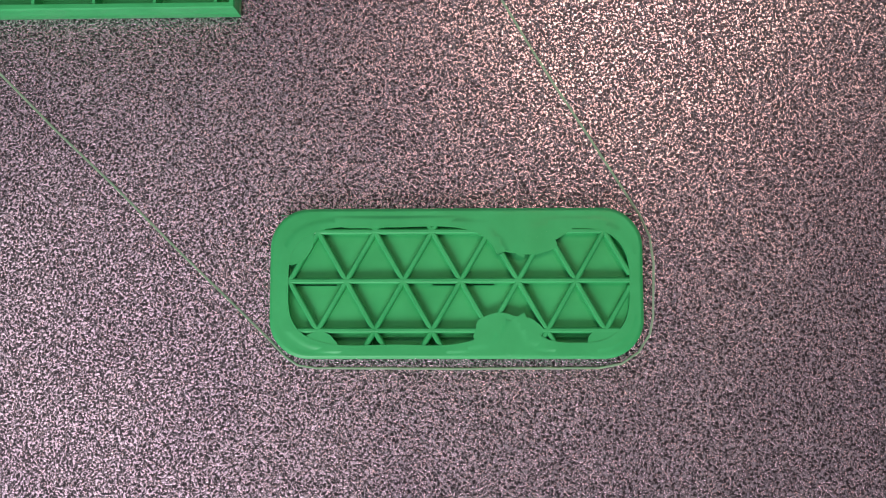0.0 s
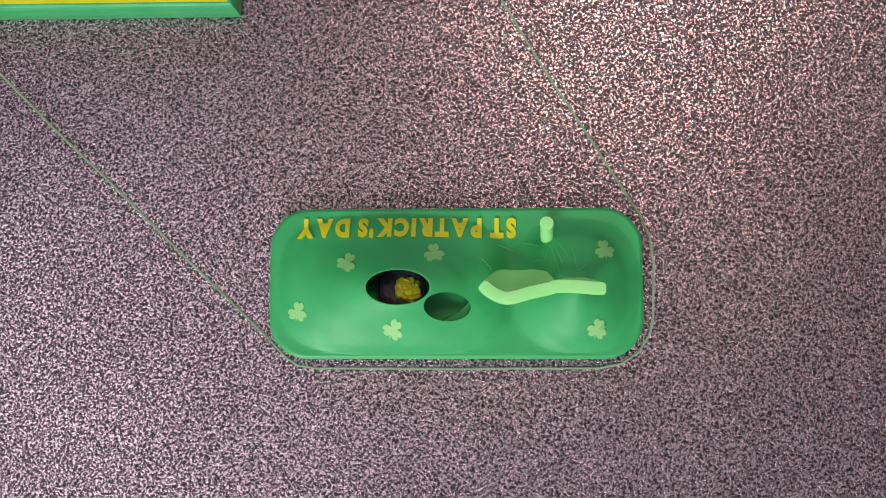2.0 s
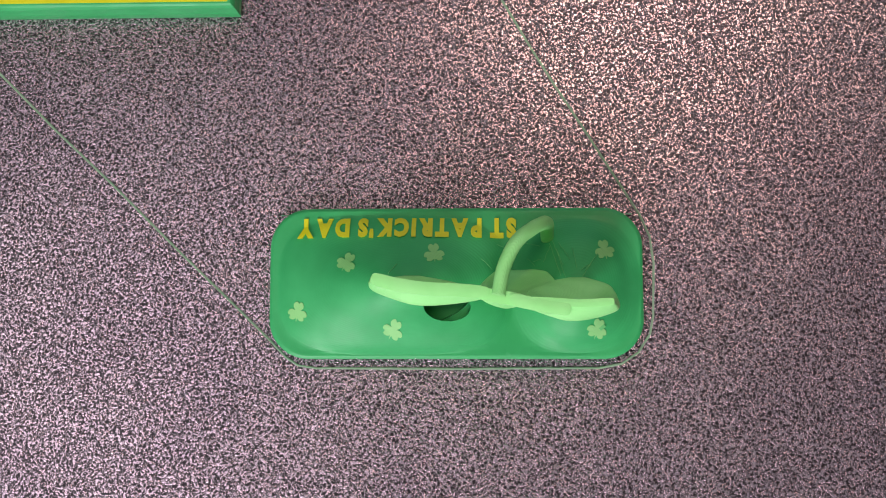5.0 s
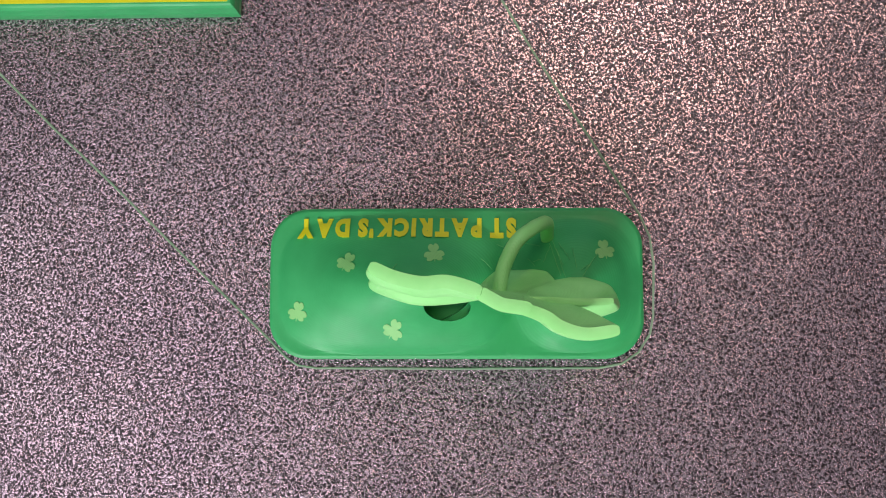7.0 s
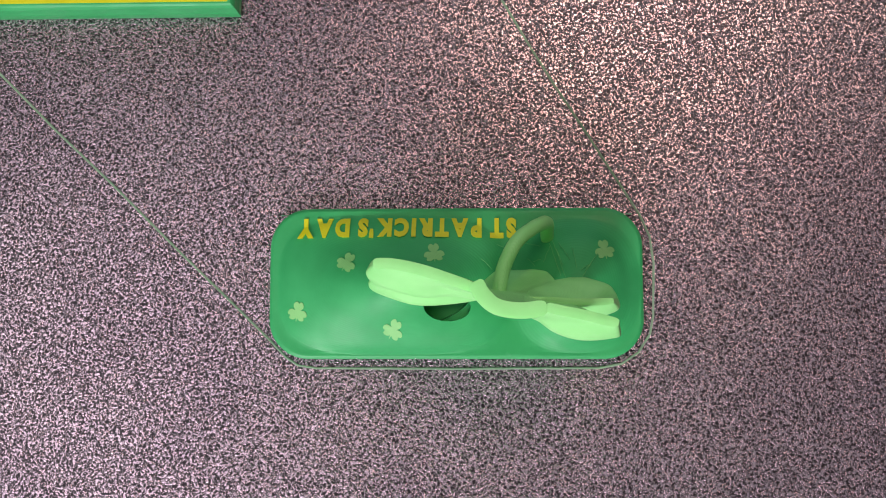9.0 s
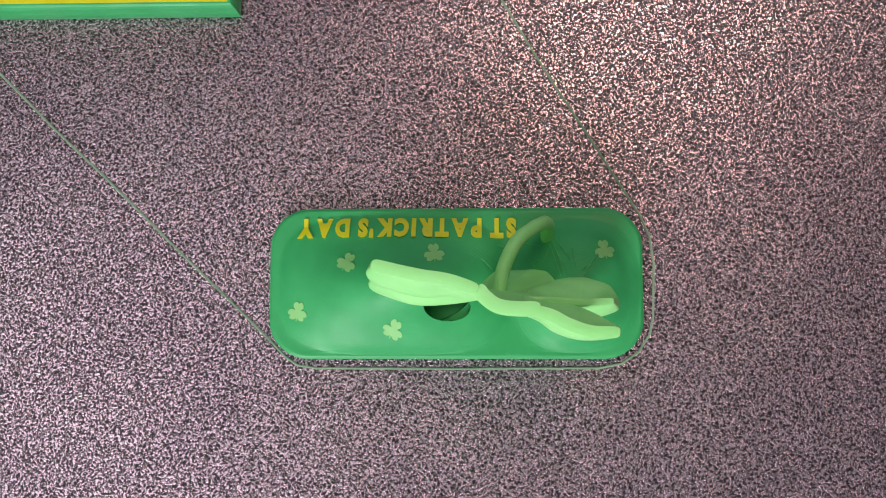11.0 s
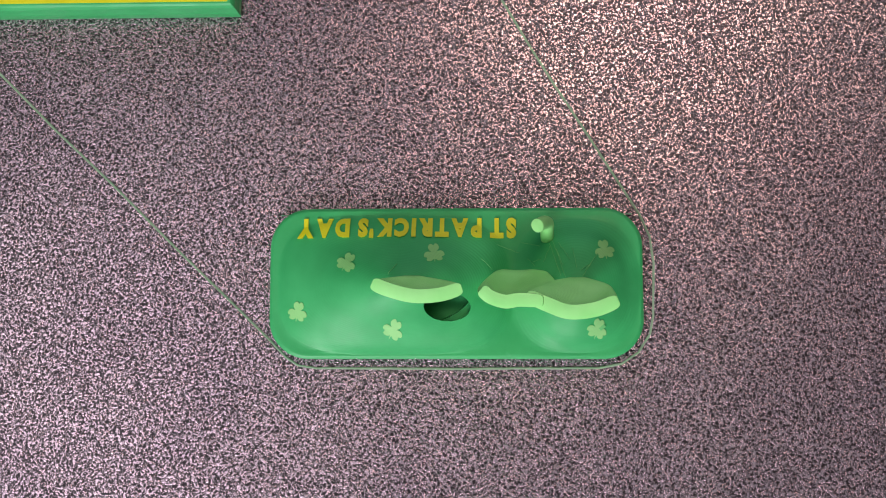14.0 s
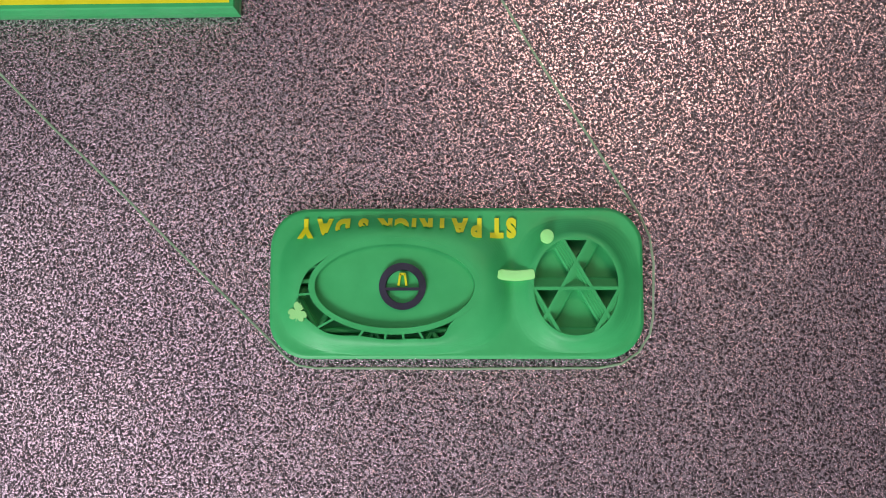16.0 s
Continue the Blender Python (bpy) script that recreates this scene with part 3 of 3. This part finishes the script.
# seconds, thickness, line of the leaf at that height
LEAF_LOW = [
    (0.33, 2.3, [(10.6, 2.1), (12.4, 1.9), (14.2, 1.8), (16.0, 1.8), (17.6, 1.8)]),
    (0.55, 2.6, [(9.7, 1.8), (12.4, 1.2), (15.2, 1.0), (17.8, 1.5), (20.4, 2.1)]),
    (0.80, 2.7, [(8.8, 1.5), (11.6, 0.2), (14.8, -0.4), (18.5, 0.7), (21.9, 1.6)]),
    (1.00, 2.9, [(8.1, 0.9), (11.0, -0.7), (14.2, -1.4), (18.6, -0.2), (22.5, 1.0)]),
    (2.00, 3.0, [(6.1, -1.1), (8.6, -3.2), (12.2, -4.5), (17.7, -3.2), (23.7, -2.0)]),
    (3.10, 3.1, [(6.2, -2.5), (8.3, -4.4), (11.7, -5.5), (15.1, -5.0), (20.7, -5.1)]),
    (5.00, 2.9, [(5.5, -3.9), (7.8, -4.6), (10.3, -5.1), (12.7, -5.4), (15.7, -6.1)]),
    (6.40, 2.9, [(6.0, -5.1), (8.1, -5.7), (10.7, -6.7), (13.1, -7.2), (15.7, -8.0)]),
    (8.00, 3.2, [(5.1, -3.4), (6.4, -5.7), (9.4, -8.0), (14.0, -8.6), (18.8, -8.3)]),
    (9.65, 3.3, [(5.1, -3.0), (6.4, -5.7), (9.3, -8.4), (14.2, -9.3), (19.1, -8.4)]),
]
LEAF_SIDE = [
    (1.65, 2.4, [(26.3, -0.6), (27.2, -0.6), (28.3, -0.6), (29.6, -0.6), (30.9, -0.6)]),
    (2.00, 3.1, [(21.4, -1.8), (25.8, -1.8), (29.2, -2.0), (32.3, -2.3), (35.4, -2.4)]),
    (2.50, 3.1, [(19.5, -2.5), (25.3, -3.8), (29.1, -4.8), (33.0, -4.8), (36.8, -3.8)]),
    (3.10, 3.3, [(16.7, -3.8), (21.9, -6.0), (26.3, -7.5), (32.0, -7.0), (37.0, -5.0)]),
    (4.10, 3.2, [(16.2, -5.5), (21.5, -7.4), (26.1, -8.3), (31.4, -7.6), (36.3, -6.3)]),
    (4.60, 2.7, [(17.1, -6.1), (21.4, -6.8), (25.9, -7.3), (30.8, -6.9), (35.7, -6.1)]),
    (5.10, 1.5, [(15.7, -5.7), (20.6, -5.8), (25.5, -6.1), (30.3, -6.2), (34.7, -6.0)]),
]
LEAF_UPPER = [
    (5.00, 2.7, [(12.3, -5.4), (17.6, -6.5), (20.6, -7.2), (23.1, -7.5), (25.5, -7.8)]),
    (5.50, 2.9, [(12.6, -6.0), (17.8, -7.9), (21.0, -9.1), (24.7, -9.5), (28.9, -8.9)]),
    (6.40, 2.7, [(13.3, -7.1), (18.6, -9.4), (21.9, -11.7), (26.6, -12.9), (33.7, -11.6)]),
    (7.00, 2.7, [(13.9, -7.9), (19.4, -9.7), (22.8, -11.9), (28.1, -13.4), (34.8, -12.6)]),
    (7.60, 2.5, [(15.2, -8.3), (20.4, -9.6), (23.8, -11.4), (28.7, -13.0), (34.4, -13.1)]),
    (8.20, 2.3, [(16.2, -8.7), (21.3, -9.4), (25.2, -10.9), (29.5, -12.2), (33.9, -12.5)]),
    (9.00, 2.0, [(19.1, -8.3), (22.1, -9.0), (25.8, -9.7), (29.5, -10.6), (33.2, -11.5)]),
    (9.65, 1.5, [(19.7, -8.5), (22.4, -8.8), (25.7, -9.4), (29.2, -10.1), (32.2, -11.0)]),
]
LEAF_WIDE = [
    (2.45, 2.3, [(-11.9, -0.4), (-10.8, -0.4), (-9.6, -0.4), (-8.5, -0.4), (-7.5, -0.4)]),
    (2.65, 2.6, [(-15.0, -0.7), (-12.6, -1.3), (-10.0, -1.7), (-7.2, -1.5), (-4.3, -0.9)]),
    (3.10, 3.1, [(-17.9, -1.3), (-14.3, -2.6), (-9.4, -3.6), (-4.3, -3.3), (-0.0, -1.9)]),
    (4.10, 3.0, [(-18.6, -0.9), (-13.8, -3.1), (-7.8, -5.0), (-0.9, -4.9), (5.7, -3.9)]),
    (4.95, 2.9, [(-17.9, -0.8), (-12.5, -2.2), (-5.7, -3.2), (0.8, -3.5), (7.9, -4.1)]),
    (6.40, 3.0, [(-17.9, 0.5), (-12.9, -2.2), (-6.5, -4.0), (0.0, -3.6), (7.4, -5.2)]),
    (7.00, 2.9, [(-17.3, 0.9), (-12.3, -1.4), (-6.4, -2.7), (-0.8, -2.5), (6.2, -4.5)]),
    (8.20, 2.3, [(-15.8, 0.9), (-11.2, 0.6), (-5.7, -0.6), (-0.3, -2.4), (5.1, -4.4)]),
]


def slices(name, outlines, levels, caps, label, deep=0.0):
    """Cuts a body given by its outlines, level by level, into printed layers."""
    pts = np.array(outlines)                   # level, point, xyz
    around = np.roll(pts, -1, 1) - np.roll(pts, 1, 1)
    up = np.gradient(pts, axis=0)
    nor = np.cross(around, up)
    nor /= np.linalg.norm(nor, axis=2, keepdims=True) + 1e-9
    many = pts.shape[1]
    for k in range(len(levels) - 1):
        low, high = pts[k].copy(), pts[k + 1].copy()
        low[:, 2] -= deep
        v = [tuple(p) for p in low] + [tuple(p) for p in high]
        n = [tuple(p) for p in nor[k]] + [tuple(p) for p in nor[k + 1]]
        f = [(i, (i + 1) % many, many + (i + 1) % many, many + i) for i in range(many)]
        for row, sign in ((low, -1), (high, 1)):
            b = len(v)
            v += [tuple(p) for p in row]
            flat = nor[k + (sign > 0)].copy()
            flat[:, 2] = 0
            tilt = np.array([0, 0, sign]) + 0.22 * flat
            n += [tuple(p) for p in tilt / np.linalg.norm(tilt, axis=1, keepdims=True)]
            f += [tuple(b + i for i in (c if sign > 0 else c[::-1])) for c in caps]
        ob = mesh_part(name, v, f, LIME, shamrock, label, n)
        printed(ob, levels[k + 1], float(high[:, 2].max()))


def ribbon(name, rows, label):
    keys = [r[0] for r in rows]
    first, last = keys[0], keys[-1]
    many = int(round((last - first) / STEP))
    levels = [first + (last - first) * k / many for k in range(many + 1)]
    levels = [first - 0.5] + levels
    outlines = []
    for s in levels:
        q = max(s, first)
        thick = float(glide(keys, [r[1] for r in rows], q))
        ctrl = [[float(glide(keys, [r[2][i][j] for r in rows], q)) for j in (0, 1)] for i in range(5)]
        u = (1 - np.cos(np.linspace(0, np.pi, 33))) / 2
        line = np.array([[float(glide([0, 0.25, 0.5, 0.75, 1], [c[j] for c in ctrl], t)) for j in (0, 1)] for t in u])
        run = np.gradient(line, axis=0)
        run /= np.linalg.norm(run, axis=1, keepdims=True)
        side = np.stack([-run[:, 1], run[:, 0]], 1)
        half = (thick / 2 * (0.4 + 0.6 * np.sqrt(np.clip(1 - np.abs(2 * u - 1) ** 14, 0, 1))))[:, None]
        left, right = line + side * half, line - side * half
        loop = np.concatenate([right, left[::-1]])
        outlines.append(np.column_stack([loop, np.full(len(loop), height(s))]))
    m = 33
    caps = [(i, i + 1, 2 * m - 2 - i, 2 * m - 1 - i) for i in range(m - 1)]
    slices(name, outlines, levels, caps, label)


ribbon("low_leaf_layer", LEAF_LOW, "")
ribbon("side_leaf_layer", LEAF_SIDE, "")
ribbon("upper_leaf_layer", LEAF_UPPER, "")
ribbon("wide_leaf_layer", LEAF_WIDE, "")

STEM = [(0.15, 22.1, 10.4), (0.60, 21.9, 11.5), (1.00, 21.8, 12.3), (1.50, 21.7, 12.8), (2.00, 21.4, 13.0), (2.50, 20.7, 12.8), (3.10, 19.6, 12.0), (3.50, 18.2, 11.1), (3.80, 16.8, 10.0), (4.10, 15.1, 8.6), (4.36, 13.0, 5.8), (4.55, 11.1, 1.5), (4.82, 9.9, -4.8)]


def stem():
    """Upright layers first; where the stem bends over, short lengths of tube."""
    keys = [r[0] for r in STEM]
    radius = 1.6
    ring = [2 * math.pi * i / 20 for i in range(20)]
    caps = [tuple(range(20))]

    def spot(s):
        q = min(max(s, keys[0]), keys[-1])
        x, y = (float(glide(keys, [r[i] for r in STEM], q)) for i in (1, 2))
        return Vector((x, y, height(s) + 0.5))

    def hoop(s):
        p, d = spot(s), spot(s + 0.04) - spot(s - 0.04)
        d.normalize()
        lean = min(max((s - 1.7) / 0.5, 0), 1)
        d = Vector((0, 0, 1)).lerp(d, lean).normalized()
        u = Vector((1, 0, 0)) - d * d.x
        u.normalize()
        v = d.cross(u)
        return [tuple(p + (u * math.cos(t) + v * math.sin(t)) * radius) for t in ring]

    levels = [keys[0] - 0.5] + [keys[0] + (keys[-1] - keys[0]) * k / 56 for k in range(57)]
    slices("stem_layer", [hoop(s) for s in levels], levels, caps, "")


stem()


# ---- strings of plastic and the skirt ----
def strand(name, points, wide, mat, label, parent=None, category=""):
    data = bpy.data.curves.new(name, "CURVE")
    data.dimensions, data.bevel_depth, data.bevel_resolution = "3D", wide / 2 * MM, 2
    sp = data.splines.new("POLY")
    sp.points.add(len(points) - 1)
    for p, q in zip(sp.points, points):
        p.co = (q[0] * MM, q[1] * MM, q[2] * MM, 1)
    tmp = new(name, data)
    bpy.context.view_layer.update()
    me = bpy.data.meshes.new_from_object(tmp.evaluated_get(bpy.context.evaluated_depsgraph_get()))
    bpy.data.objects.remove(tmp)
    bpy.data.curves.remove(data)
    me.materials.clear()
    me.materials.append(mat)
    ob = new(name, me)
    if parent:
        ob.parent = parent
    return tagged(ob, label, category)


SKIRT = [(-181.5, 113.7), (-115.6, 53.8), (-100.5, 38.9), (-85.6, 25.0), (-68.1, 7.9), (-53.7, -5.7), (-45.4, -13.7), (-41.6, -17.7), (-38.4, -19.8), (-34.0, -20.4), (-0.9, -20.6), (34.5, -20.4), (40.0, -19.4), (44.1, -16.6), (46.9, -12.3), (47.8, -7.9), (48.2, 5.1), (47.4, 11.4), (45.0, 17.0), (38.5, 27.5), (31.0, 39.6), (24.6, 49.7), (18.9, 59.1), (11.7, 71.6), (-15.3, 120.0)]
loop = []
for (ax, ay), (bx, by) in zip(SKIRT, SKIRT[1:]):
    steps = max(2, int(math.hypot(bx - ax, by - ay) / 2.5))
    for k in range(steps):
        u = k / steps
        w = 0.10 * noise.noise(Vector((ax + u * 31, ay + u * 17, 0)))
        loop.append((ax + u * (bx - ax) + w, ay + u * (by - ay) - w, 0.08))
strand("skirt_line", loop, 0.52, HAZE, "thin green plastic skirt line on the bed", category="skirt")

rng = random.Random(4)
for (ax, ay), (bx, by) in [((23.1, 10.4), (25.9, 0.7)), ((22.3, 9.7), (24.9, 1.0)), ((24.0, 7.7), (25.4, 3.7)), ((32.4, 4.7), (29.7, 0.7)), ((29.3, 2.3), (31.3, 3.7)), ((17.4, 5.7), (19.1, 3.7)), ((18.7, 4.8), (20.4, 5.3)), ((-15.4, 1.1), (-13.4, 3.8)), ((10.0, 9.1), (15.4, 7.1)), ((22.6, 8.4), (21.0, 4.6)), ((24.6, 9.3), (27.0, 5.2)), ((33.8, 6.6), (30.6, 2.4)), ((27.8, 7.8), (28.6, 3.0)), ((20.2, 8.6), (16.0, 9.6)), ((6.2, 5.6), (8.8, 3.0))]:
    pts = []
    for k in range(9):
        u = k / 8
        x, y = ax + u * (bx - ax) + 0.08 * rng.uniform(-1, 1), ay + u * (by - ay) + 0.08 * rng.uniform(-1, 1)
        pts.append((x, y, hill_top(x, y) + 0.25 + 0.5 * math.sin(math.pi * u)))
    printed(strand("plastic_string", pts, 0.12, MIST, "", diorama), 1.9 + rng.uniform(0, 0.2), 12.0)


# ---- the other print ----
def other_print():
    x1, y0 = -54.2, 67.9
    x0, y1 = x1 - 125, y0 + 62
    thing = tagged(new("plastic_box"), "green rectangular tray with bright yellow top lying on bed", "box")

    def frame_ring(soup, outs):
        """Rectangular ring through (inset, height) steps."""
        for (i0, z0), (i1, z1) in zip(outs, outs[1:]):
            r0 = [(x0 + i0, y0 + i0), (x1 - i0, y0 + i0), (x1 - i0, y1 - i0), (x0 + i0, y1 - i0)]
            r1 = [(x0 + i1, y0 + i1), (x1 - i1, y0 + i1), (x1 - i1, y1 - i1), (x0 + i1, y1 - i1)]
            for k in range(4):
                j = (k + 1) % 4
                d = ((0, -1), (1, 0), (0, 1), (-1, 0))[k]
                out = (z1 - z0, i1 - i0)
                soup.quad([(*r0[k], z0), (*r0[j], z0), (*r1[j], z1), (*r1[k], z1)], (d[0] * out[0], d[1] * out[0], out[1]))

    soup = Soup()
    frame_ring(soup, [(0.1, 0.02), (0.0, 2.9), (0.1, 3.2), (0.45, 5.9), (0.75, 6.4), (1.75, 6.4), (1.75, 1.0)])
    box(soup, x0 + 0.9, y0 + 0.9, 0.05, x1 - 0.9, y1 - 0.9, 1.0)
    soup.make("body", GREEN, thing)
    for k in range(8):
        soup = Soup()
        x = x1 - 5.2 - 15.3 * k
        bar(soup, (x, y0 + 1.5), (x, y1 - 1.5), 0.8, 1.0, 6.3)
        soup.make("infill_rib", GREEN, thing)
    soup = Soup()
    box(soup, x0 + 1.7, y0 + 1.7, 6.0, x1 - 1.7, y1 - 1.7, 6.5)
    printed(soup.make("yellow_top", YELLOW, thing), 0.12, 6.5)
    soup = Soup()
    frame_ring(soup, [(0.6, 6.2), (0.85, 6.65), (1.3, 7.05), (1.9, 7.2), (2.2, 7.2), (2.2, 6.5)])
    printed(soup.make("chamfer", GREEN, thing), 0.62, 7.2)
    soup = Soup()
    box(soup, x0 + 2.0, y0 + 1.72, 6.45, x1 - 2.0, y1 - 1.72, 7.26)
    printed(soup.make("yellow_top", YELLOW, thing), 0.66, 7.3)


other_print()


# ---- what moves ----
def motions():
    step = 1 / FPS
    for ob, s, depth in MOVES:
        up, down = pose(0, 0, 0), pose(0, 0, depth)
        laid = max(round(s * FPS), 3) * step
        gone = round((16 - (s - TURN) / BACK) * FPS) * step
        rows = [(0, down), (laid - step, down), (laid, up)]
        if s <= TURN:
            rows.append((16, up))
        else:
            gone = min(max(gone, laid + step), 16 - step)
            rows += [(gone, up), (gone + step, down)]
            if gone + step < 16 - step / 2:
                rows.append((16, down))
        walk(ob, rows)


motions()
